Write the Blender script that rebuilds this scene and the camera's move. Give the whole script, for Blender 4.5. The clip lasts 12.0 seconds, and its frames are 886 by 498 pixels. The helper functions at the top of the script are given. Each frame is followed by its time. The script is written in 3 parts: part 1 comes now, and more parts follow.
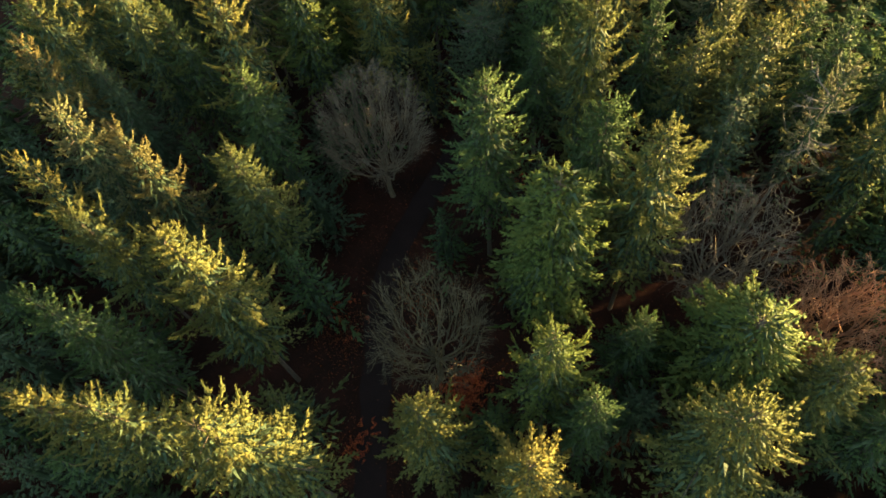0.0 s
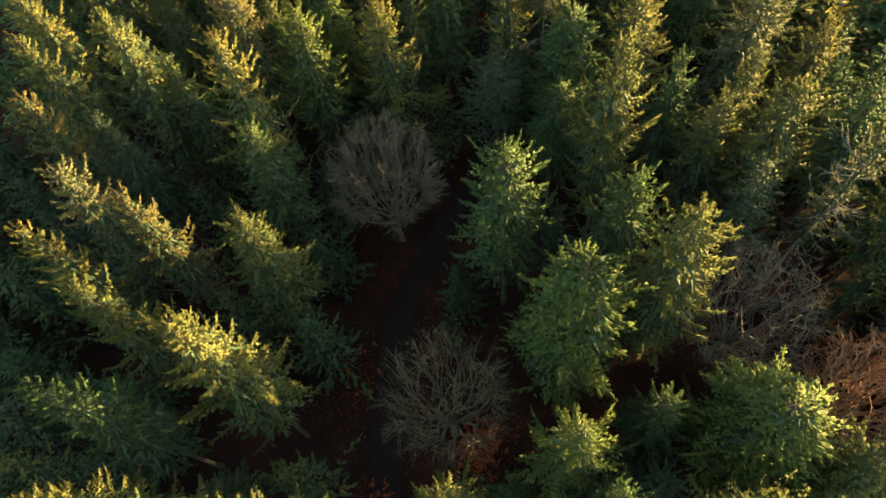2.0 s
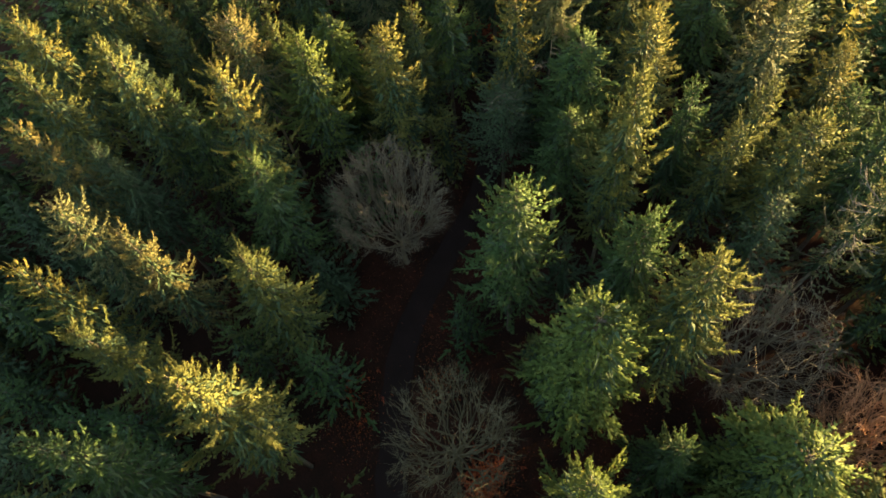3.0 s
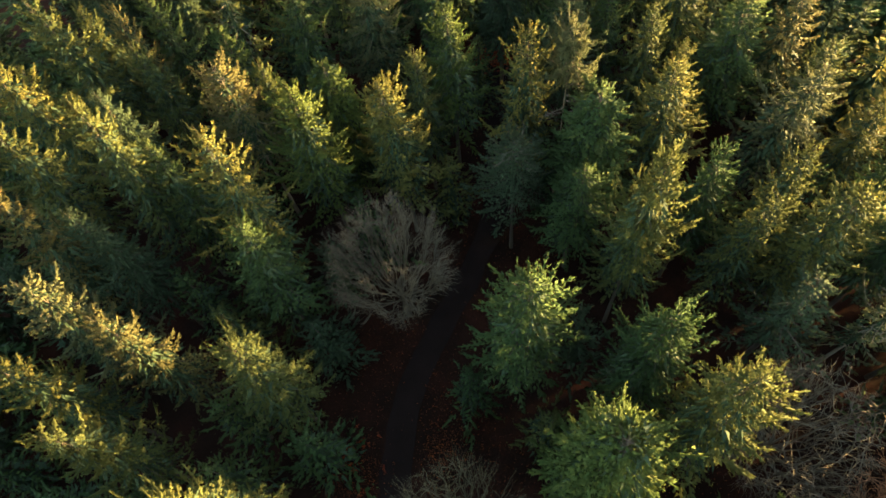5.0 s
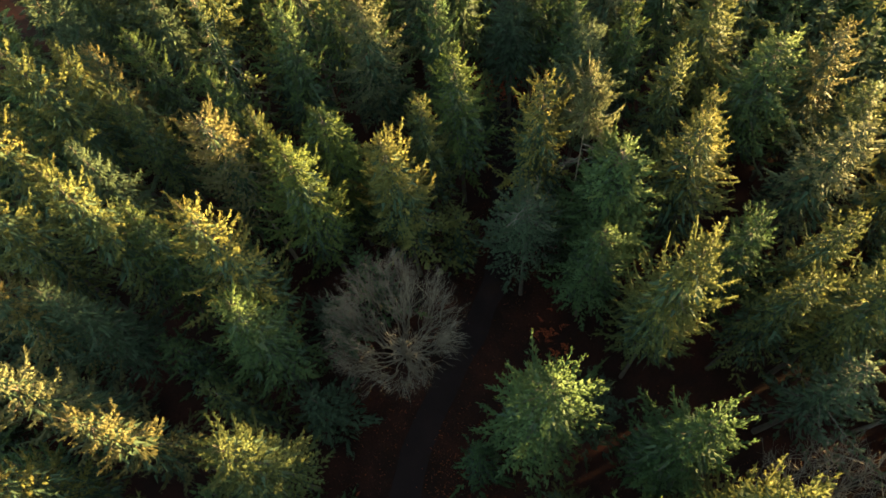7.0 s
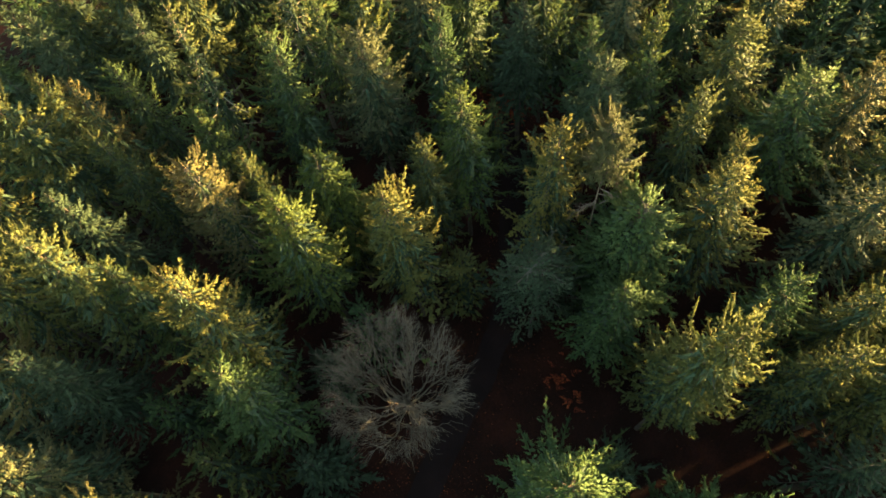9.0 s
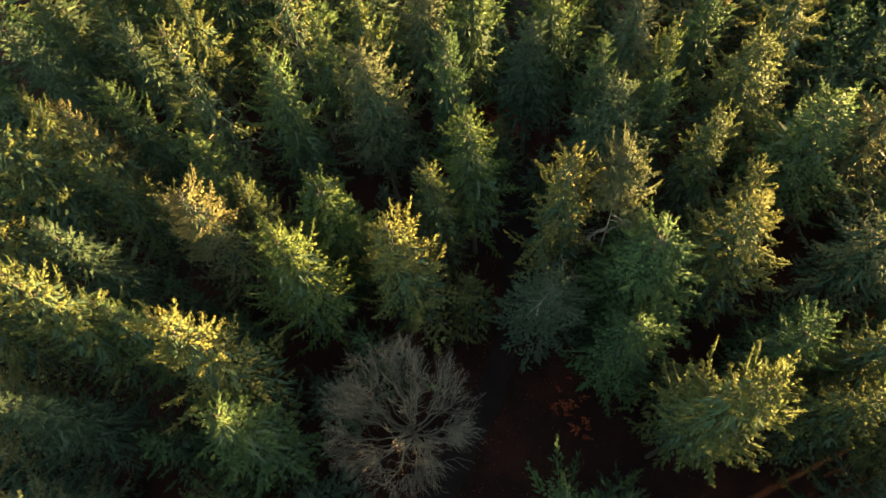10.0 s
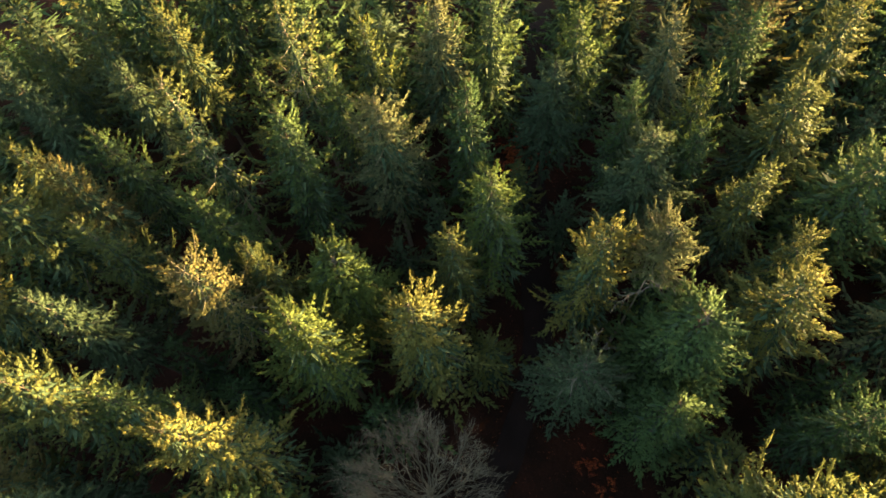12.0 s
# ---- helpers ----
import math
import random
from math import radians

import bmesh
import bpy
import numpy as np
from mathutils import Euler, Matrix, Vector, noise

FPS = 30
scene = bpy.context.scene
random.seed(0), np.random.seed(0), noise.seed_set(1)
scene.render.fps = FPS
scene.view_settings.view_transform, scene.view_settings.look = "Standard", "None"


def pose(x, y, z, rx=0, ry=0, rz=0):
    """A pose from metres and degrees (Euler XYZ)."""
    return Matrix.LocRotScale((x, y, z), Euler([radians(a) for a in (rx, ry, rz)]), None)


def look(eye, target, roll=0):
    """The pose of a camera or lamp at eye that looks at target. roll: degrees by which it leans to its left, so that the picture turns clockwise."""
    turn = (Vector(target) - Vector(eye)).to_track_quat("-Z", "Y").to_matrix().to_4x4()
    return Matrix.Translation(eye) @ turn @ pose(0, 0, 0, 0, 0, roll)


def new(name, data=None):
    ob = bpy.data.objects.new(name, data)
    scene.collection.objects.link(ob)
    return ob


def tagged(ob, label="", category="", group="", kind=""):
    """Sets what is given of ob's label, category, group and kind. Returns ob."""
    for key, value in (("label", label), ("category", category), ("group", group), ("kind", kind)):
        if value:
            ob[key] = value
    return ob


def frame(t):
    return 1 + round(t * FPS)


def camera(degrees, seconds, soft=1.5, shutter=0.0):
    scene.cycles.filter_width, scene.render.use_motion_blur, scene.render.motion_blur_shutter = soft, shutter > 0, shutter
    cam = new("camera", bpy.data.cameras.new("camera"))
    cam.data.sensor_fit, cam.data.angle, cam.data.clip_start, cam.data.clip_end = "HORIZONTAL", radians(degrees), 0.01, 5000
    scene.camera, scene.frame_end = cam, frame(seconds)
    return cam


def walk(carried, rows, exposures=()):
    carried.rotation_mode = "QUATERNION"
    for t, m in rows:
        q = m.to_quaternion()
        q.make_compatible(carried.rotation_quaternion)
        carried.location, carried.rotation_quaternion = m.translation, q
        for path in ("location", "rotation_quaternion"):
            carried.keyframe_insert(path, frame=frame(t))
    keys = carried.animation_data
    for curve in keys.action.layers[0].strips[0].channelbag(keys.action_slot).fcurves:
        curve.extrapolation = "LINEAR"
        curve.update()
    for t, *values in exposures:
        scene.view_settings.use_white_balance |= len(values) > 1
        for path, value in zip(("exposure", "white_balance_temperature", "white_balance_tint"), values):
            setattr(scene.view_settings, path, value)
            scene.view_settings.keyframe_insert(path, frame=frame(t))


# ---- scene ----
# a drone glides forwards over a conifer wood, looking steeply down
cam = camera(72.21, 12.0, soft=1.6)
PATH = [
    (0.0, 0.000, 0.001, 45.491, 29.42, 5.21, 0.08),
    (0.5, -0.290, 0.990, 45.761, 29.48, 5.19, 0.11),
    (1.0, -0.567, 2.033, 46.060, 29.46, 5.15, 0.11),
    (1.5, -0.811, 3.120, 46.407, 29.31, 5.10, 0.10),
    (2.0, -1.034, 4.390, 46.739, 29.07, 5.05, 0.09),
    (2.5, -1.273, 5.625, 47.011, 28.80, 4.98, 0.12),
    (3.0, -1.476, 7.014, 47.211, 28.55, 4.93, 0.13),
    (5.0, -1.870, 12.963, 46.910, 27.65, 4.91, 0.18),
    (5.5, -1.981, 14.392, 46.718, 27.44, 4.89, 0.11),
    (6.0, -2.160, 15.867, 46.591, 27.23, 4.87, -0.02),
    (6.5, -2.379, 17.193, 46.411, 27.01, 4.81, -0.08),
    (7.0, -2.542, 18.502, 46.234, 26.81, 4.79, -0.05),
    (9.0, -2.890, 22.893, 45.371, 26.24, 4.87, 0.07),
    (9.5, -3.075, 23.946, 45.185, 26.07, 4.84, 0.05),
    (10.0, -3.335, 25.172, 45.045, 25.86, 4.78, -0.01),
    (10.5, -3.655, 26.294, 44.948, 25.63, 4.69, -0.09),
    (11.0, -4.059, 27.544, 44.804, 25.43, 4.61, -0.18),
    (11.5, -4.442, 28.702, 44.687, 25.22, 4.56, -0.29),
    (12.0, -4.787, 29.999, 44.623, 24.97, 4.53, -0.41),
]
walk(cam, [(t, pose(x, y, z, rx, ry, rz)) for t, x, y, z, rx, ry, rz in PATH], exposures=[(0.0, 3.63), (4.0, 3.73), (8.0, 3.82), (12.0, 3.84)])

# ---- light: a low warm sun over the tree tops, blue sky in the shade ----
SUN_AZIMUTH, SUN_ELEVATION = 66.0, 3.4   # degrees clockwise from +y; above the horizon
world = bpy.data.worlds.new("sky")
scene.world = world
world.use_nodes = True
sky = world.node_tree.nodes.new("ShaderNodeTexSky")
sky.sky_type, sky.sun_disc = "NISHITA", False
sky.sun_elevation, sky.sun_rotation = radians(SUN_ELEVATION), radians(SUN_AZIMUTH)
background = world.node_tree.nodes["Background"]
background.inputs["Strength"].default_value = 0.157
world.node_tree.links.new(sky.outputs["Color"], background.inputs["Color"])
sun = new("sun", bpy.data.lights.new("sun", "SUN"))
sun.data.energy, sun.data.angle, sun.data.color = 6.15, radians(0.8), (1.0, 0.66, 0.26)
sun_way = Vector((math.sin(radians(SUN_AZIMUTH)) * math.cos(radians(SUN_ELEVATION)),
                  math.cos(radians(SUN_AZIMUTH)) * math.cos(radians(SUN_ELEVATION)), math.sin(radians(SUN_ELEVATION))))
sun.matrix_world = look(sun_way * 200, (0, 0, 0))


# ---- materials ----
def node_material(name):
    m = bpy.data.materials.new(name)
    m.use_nodes = True
    nt = m.node_tree
    return m, nt, nt.nodes["Principled BSDF"], nt.nodes["Material Output"]


def ramp_of(nt, source, stops):
    r = nt.nodes.new("ShaderNodeValToRGB")
    while len(r.color_ramp.elements) < len(stops):
        r.color_ramp.elements.new(0.5)
    for e, (at, colour) in zip(r.color_ramp.elements, stops):
        e.position, e.color = at, (*colour, 1)
    nt.links.new(source, r.inputs["Fac"])
    return r.outputs["Color"]


def math_node(nt, how, a, b):
    n = nt.nodes.new("ShaderNodeMath")
    n.operation = how
    for slot, v in zip(n.inputs, (a, b)):
        if isinstance(v, (int, float)):
            slot.default_value = v
        else:
            nt.links.new(v, slot)
    return n.outputs[0]


def noise_node(nt, scale, detail=4.0, where="Object", rough=0.6):
    tc = nt.nodes.new("ShaderNodeTexCoord")
    n = nt.nodes.new("ShaderNodeTexNoise")
    n.inputs["Scale"].default_value, n.inputs["Detail"].default_value, n.inputs["Roughness"].default_value = scale, detail, rough
    nt.links.new(tc.outputs[where], n.inputs["Vector"])
    return n.outputs["Fac"]


def needle_material(name, dark, mid, light, glow=0.42):
    """Needles: every spray and every tree has its own shade; light shines through them a little."""
    m, nt, shader, out = node_material(name)
    geo, info = nt.nodes.new("ShaderNodeNewGeometry"), nt.nodes.new("ShaderNodeObjectInfo")
    patch = noise_node(nt, 0.55, 3.0)
    fine = noise_node(nt, 7.0, 3.0)
    mixed = math_node(nt, "ADD", math_node(nt, "MULTIPLY", geo.outputs["Random Per Island"], 0.10), math_node(nt, "MULTIPLY", math_node(nt, "ADD", patch, fine), 0.42))
    shifted = math_node(nt, "ADD", mixed, math_node(nt, "MULTIPLY", math_node(nt, "SUBTRACT", info.outputs["Random"], 0.5), 0.22))
    colour = ramp_of(nt, shifted, [(0.15, dark), (0.5, mid), (0.85, light)])
    nt.links.new(colour, shader.inputs["Base Color"])
    shader.inputs["Roughness"].default_value = 0.7
    shader.inputs["Specular IOR Level"].default_value = 0.12
    bump = nt.nodes.new("ShaderNodeBump")
    bump.inputs["Strength"].default_value, bump.inputs["Distance"].default_value = 0.8, 0.05
    nt.links.new(noise_node(nt, 11.0, 3.0), bump.inputs["Height"])
    nt.links.new(bump.outputs[0], shader.inputs["Normal"])
    thin = nt.nodes.new("ShaderNodeBsdfTranslucent")
    nt.links.new(colour, thin.inputs["Color"])
    mix = nt.nodes.new("ShaderNodeMixShader")
    mix.inputs[0].default_value = glow
    nt.links.new(shader.outputs[0], mix.inputs[1])
    nt.links.new(thin.outputs[0], mix.inputs[2])
    nt.links.new(mix.outputs[0], out.inputs["Surface"])
    return m


def bark_material(name, dark, light, scale=3.0):
    m, nt, shader, out = node_material(name)
    n = noise_node(nt, scale, 6.0)
    fine = noise_node(nt, scale * 9, 3.0)
    mixed = math_node(nt, "ADD", math_node(nt, "MULTIPLY", n, 0.65), math_node(nt, "MULTIPLY", fine, 0.35))
    nt.links.new(ramp_of(nt, mixed, [(0.3, dark), (0.7, light)]), shader.inputs["Base Color"])
    shader.inputs["Roughness"].default_value = 0.9
    shader.inputs["Specular IOR Level"].default_value = 0.15
    bump = nt.nodes.new("ShaderNodeBump")
    bump.inputs["Strength"].default_value, bump.inputs["Distance"].default_value = 0.6, 0.03
    nt.links.new(fine, bump.inputs["Height"])
    nt.links.new(bump.outputs[0], shader.inputs["Normal"])
    return m


# light stops lean red: the low sun's gold is put into them
NEEDLES = {
    "green": needle_material("green_needles", (0.026, 0.058, 0.024), (0.062, 0.103, 0.036), (0.150, 0.165, 0.044)),
    # yellow-green, with the warm tint of sunlit crowns put into it
    "gold": needle_material("sun_tinted_yellow_green_needles", (0.042, 0.071, 0.028), (0.110, 0.122, 0.037), (0.266, 0.205, 0.046)),
    "blue": needle_material("blue_green_needles", (0.031, 0.055, 0.033), (0.060, 0.088, 0.045), (0.112, 0.132, 0.062)),
    "bronze": needle_material("bronze_needles", (0.054, 0.070, 0.033), (0.122, 0.114, 0.044), (0.228, 0.178, 0.056)),
    "bright": needle_material("bright_green_needles", (0.033, 0.072, 0.020), (0.092, 0.125, 0.033), (0.236, 0.205, 0.042)),
    "pale": needle_material("pale_tan_green_needles", (0.060, 0.078, 0.041), (0.115, 0.124, 0.058), (0.222, 0.196, 0.088)),
}
# old inner needles, with the shade inside the crown put into their colour
SHADED_OLD_NEEDLES = needle_material("shaded_old_inner_needles", (0.016, 0.032, 0.016), (0.028, 0.046, 0.023), (0.040, 0.060, 0.030), 0.05)
BARK = bark_material("conifer_bark", (0.040, 0.032, 0.025), (0.110, 0.088, 0.066))
PALE_BARK = bark_material("bleached_bark", (0.11, 0.092, 0.066), (0.24, 0.195, 0.14))
DEAD_WOOD = bark_material("bleached_dead_wood", (0.070, 0.062, 0.049), (0.140, 0.123, 0.097))
GREY_BARK = bark_material("grey_brown_bark", (0.060, 0.048, 0.033), (0.130, 0.105, 0.070))
# olive-brown; the deeper shade on that tree is put into the colour
SHADED_OLIVE_BARK = bark_material("shaded_olive_brown_bark", (0.040, 0.034, 0.020), (0.100, 0.084, 0.048))
RED_BARK = bark_material("reddish_twig_bark", (0.17, 0.082, 0.042), (0.33, 0.165, 0.085))


def litter_material():
    m, nt, shader, out = node_material("leaf_litter")
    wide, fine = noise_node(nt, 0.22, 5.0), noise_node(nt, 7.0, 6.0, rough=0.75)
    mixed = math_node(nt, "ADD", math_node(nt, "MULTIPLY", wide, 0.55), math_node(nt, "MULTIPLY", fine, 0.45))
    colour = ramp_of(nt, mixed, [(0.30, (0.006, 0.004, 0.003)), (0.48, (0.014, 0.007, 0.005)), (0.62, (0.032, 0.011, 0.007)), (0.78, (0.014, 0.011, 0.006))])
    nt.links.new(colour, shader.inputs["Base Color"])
    shader.inputs["Roughness"].default_value = 0.95
    shader.inputs["Specular IOR Level"].default_value = 0.04
    bump = nt.nodes.new("ShaderNodeBump")
    bump.inputs["Strength"].default_value, bump.inputs["Distance"].default_value = 0.8, 0.06
    nt.links.new(fine, bump.inputs["Height"])
    nt.links.new(bump.outputs[0], shader.inputs["Normal"])
    return m


def track_material():
    m, nt, shader, out = node_material("worn_asphalt")
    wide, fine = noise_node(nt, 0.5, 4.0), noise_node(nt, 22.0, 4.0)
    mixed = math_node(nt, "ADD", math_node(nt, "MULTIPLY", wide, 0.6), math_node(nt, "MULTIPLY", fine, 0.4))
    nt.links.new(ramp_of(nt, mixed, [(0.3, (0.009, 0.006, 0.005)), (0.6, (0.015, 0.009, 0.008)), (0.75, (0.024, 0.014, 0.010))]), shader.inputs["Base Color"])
    shader.inputs["Roughness"].default_value = 0.95
    shader.inputs["Specular IOR Level"].default_value = 0.06
    bump = nt.nodes.new("ShaderNodeBump")
    bump.inputs["Strength"].default_value, bump.inputs["Distance"].default_value = 0.5, 0.01
    nt.links.new(fine, bump.inputs["Height"])
    nt.links.new(bump.outputs[0], shader.inputs["Normal"])
    return m


def fallen_leaf_material():
    m, nt, shader, out = node_material("fallen_leaves")
    geo = nt.nodes.new("ShaderNodeNewGeometry")
    nt.links.new(ramp_of(nt, geo.outputs["Random Per Island"], [(0.0, (0.02, 0.006, 0.004)), (0.45, (0.06, 0.016, 0.007)), (0.80, (0.17, 0.045, 0.013)), (1.0, (0.05, 0.024, 0.012))]), shader.inputs["Base Color"])
    shader.inputs["Roughness"].default_value = 0.8
    shader.inputs["Specular IOR Level"].default_value = 0.1
    return m


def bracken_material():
    m, nt, shader, out = node_material("sun_bright_bracken")
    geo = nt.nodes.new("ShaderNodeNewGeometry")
    # brighter than the fallen leaves: sun on leaf patches is put into this red
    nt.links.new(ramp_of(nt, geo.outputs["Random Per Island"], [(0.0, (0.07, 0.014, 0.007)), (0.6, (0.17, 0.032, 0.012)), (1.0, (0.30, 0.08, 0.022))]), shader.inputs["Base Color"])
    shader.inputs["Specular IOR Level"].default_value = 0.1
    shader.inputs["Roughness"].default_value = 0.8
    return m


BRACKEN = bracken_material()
LITTER, TRACK, LEAVES = litter_material(), track_material(), fallen_leaf_material()


# ---- mesh helpers ----
def mesh_from(name, verts, faces, material, smooth=False, normals=None):
    """A mesh from an (n, 3) array and an (m, 3 or 4) array of corners."""
    verts, faces = np.asarray(verts, dtype=np.float32), np.asarray(faces, dtype=np.int32)
    me = bpy.data.meshes.new(name)
    k = faces.shape[1]
    me.vertices.add(len(verts))
    me.vertices.foreach_set("co", verts.ravel())
    me.loops.add(faces.size)
    me.loops.foreach_set("vertex_index", faces.ravel())
    me.polygons.add(len(faces))
    me.polygons.foreach_set("loop_start", np.arange(0, faces.size, k, dtype=np.int32))
    me.polygons.foreach_set("use_smooth", np.full(len(faces), smooth))
    me.update(calc_edges=True)
    me.validate()
    if normals is not None:
        me.normals_split_custom_set_from_vertices(normals.tolist())
    me.materials.append(material)
    return me


def tubes(starts, ends, r0, r1, sides=3):
    """Tapered prisms between pairs of points, as verts and quads."""
    starts, ends, r0, r1 = (np.asarray(a, dtype=float) for a in (starts, ends, r0, r1))
    d = ends - starts
    d /= np.linalg.norm(d, axis=1, keepdims=True) + 1e-9
    side = np.cross(d, np.where(abs(d[:, 2:3]) < 0.9, [[0.0, 0.0, 1.0]], [[1.0, 0.0, 0.0]]))
    side /= np.linalg.norm(side, axis=1, keepdims=True)
    other = np.cross(d, side)
    turn = np.arange(sides) * 2 * np.pi / sides
    ring = side[:, None] * np.cos(turn)[None, :, None] + other[:, None] * np.sin(turn)[None, :, None]
    verts = np.concatenate([starts[:, None] + ring * r0[:, None, None], ends[:, None] + ring * r1[:, None, None]], axis=1)
    k = np.arange(sides)
    quad = np.stack([k, (k + 1) % sides, (k + 1) % sides + sides, k + sides], axis=1)
    faces = quad[None] + (np.arange(len(starts)) * 2 * sides)[:, None, None]
    return verts.reshape(-1, 3), faces.reshape(-1, 4)


def chain(points, radii, sides=6):
    """One continuous tapered tube through the points."""
    points, radii = np.asarray(points, dtype=float), np.asarray(radii, dtype=float)
    d = np.gradient(points, axis=0)
    d /= np.linalg.norm(d, axis=1, keepdims=True) + 1e-9
    side = np.cross(d, np.where(abs(d[:, 2:3]) < 0.9, [[0.0, 0.0, 1.0]], [[1.0, 0.0, 0.0]]))
    side /= np.linalg.norm(side, axis=1, keepdims=True)
    for i in range(1, len(side)):      # carry the first ring along without twisting
        w = side[i - 1] - d[i] * np.dot(side[i - 1], d[i])
        side[i] = w / (np.linalg.norm(w) + 1e-9)
    other = np.cross(d, side)
    turn = np.arange(sides) * 2 * np.pi / sides
    verts = points[:, None] + (side[:, None] * np.cos(turn)[None, :, None] + other[:, None] * np.sin(turn)[None, :, None]) * radii[:, None, None]
    k = np.arange(sides)
    quad = np.stack([k, (k + 1) % sides, (k + 1) % sides + sides, k + sides], axis=1)
    faces = quad[None] + (np.arange(len(points) - 1) * sides)[:, None, None]
    return verts.reshape(-1, 3), faces.reshape(-1, 4)


def joined(pieces):
    """Several (verts, faces) as one."""
    verts, faces, at = [], [], 0
    for v, f in pieces:
        verts.append(v), faces.append(f + at)
        at += len(v)
    return np.concatenate(verts), np.concatenate(faces)


def unit(v):
    return v / (np.linalg.norm(v, axis=-1, keepdims=True) + 1e-9)


def blades(rng, at, way, length, width, roll=0.8, fold=0.5):
    """Pointed leaf shapes from each point along its way, folded like a roof along the middle and rolled at random."""
    way = unit(way)
    up = unit(np.array([0.0, 0.0, 1.0]) + rng.normal(0, roll, way.shape))
    across = unit(np.cross(way, up))
    lift = np.cross(across, way)
    mid = at + way * (length * 0.45)[:, None] - lift * (width * fold)[:, None]
    tip = at + way * length[:, None] - lift * (width * fold * 0.5)[:, None]
    verts = np.stack([at, mid + across * width[:, None], tip, mid - across * width[:, None]], axis=1)
    first = np.arange(len(at))[:, None] * 4
    return verts.reshape(-1, 3), np.concatenate([first + [[0, 1, 2]], first + [[0, 2, 3]]], axis=1).reshape(-1, 3)


def crown_normals(v, heart, stem_xy, high):
    """Soft normals: needles on a shoot face every way, so each clump shades as a small rounded mass on the rounded crown."""
    place = np.clip(v[:, 2] / high * 40, 0, 40).astype(int)
    mass = unit(unit(v - np.column_stack([stem_xy[place], v[:, 2]])) + np.array([0.0, 0.0, 0.30]))
    return unit(unit(v - heart) * 0.6 + mass * 0.85)


# ---- conifers: trunk, whorls of boughs, each a feather of side twigs set with short pointed sprays ----
def spikes(rng, at, way, length, width):
    """Needle sprays: one thin pointed triangle from each point along its way, turned about it at random."""
    way = unit(way)
    across = unit(np.cross(way, rng.normal(0, 1, way.shape))) * (width * 0.5)[:, None]
    verts = np.stack([at - across, at + across, at + way * length[:, None]], axis=1)
    return verts.reshape(-1, 3), np.arange(len(at) * 3).reshape(-1, 3)


def spindles(rng, at, tip, thick):
    """Pointed three-sided buds of foliage from each point to its tip; with the middle of each, corner by corner."""
    d = tip - at
    way = unit(d)
    side = unit(np.cross(way, rng.normal(0, 1, way.shape)))
    other = np.cross(way, side)
    mid = at + d * rng.uniform(0.35, 0.55, (len(at), 1))
    r = thick[:, None]
    verts = np.stack([at, mid + side * r, mid + (other * 0.87 - side * 0.5) * r, mid - (other * 0.87 + side * 0.5) * r, tip], axis=1)
    third = np.array([(0, 2, 1), (0, 3, 2), (0, 1, 3), (4, 1, 2), (4, 2, 3), (4, 3, 1)])
    return verts.reshape(-1, 3), (third[None] + np.arange(len(at))[:, None, None] * 5).reshape(-1, 3), np.repeat(mid, 5, axis=0)


FORMS = {      # crown base and taper as shares, outline power, rise of the top boughs, boughs a whorl, width of a bough, clumping of its ends, side turn and thickness of its clumps
    "spire": dict(base=0.36, taper=0.92, power=0.76, rising=0.70, boughs=7, feather=0.25, clump=0.8, wide=3.7, veer=0.45, fat=0.25),
    "broad": dict(base=0.36, taper=0.76, power=0.64, rising=0.60, boughs=8, feather=0.28, clump=0.9, wide=3.7, veer=0.65, fat=0.30),
    "sparse": dict(base=0.40, taper=0.90, power=0.70, rising=0.55, boughs=5, feather=0.30, clump=0.4, wide=3.7, veer=0.45, fat=0.25),
    "open": dict(base=0.48, taper=0.62, power=0.52, rising=0.40, boughs=8, feather=0.42, clump=0.8, wide=3.7, veer=0.75, fat=0.30),
    "dome": dict(base=0.30, taper=0.60, power=0.46, rising=0.16, boughs=9, feather=0.38, clump=1.4, wide=4.2, veer=0.95, fat=0.36),
    "crest": dict(base=0.80, taper=0.60, power=0.50, rising=0.20, boughs=9, feather=0.42, clump=1.0, wide=3.7, veer=0.80, fat=0.32),
}


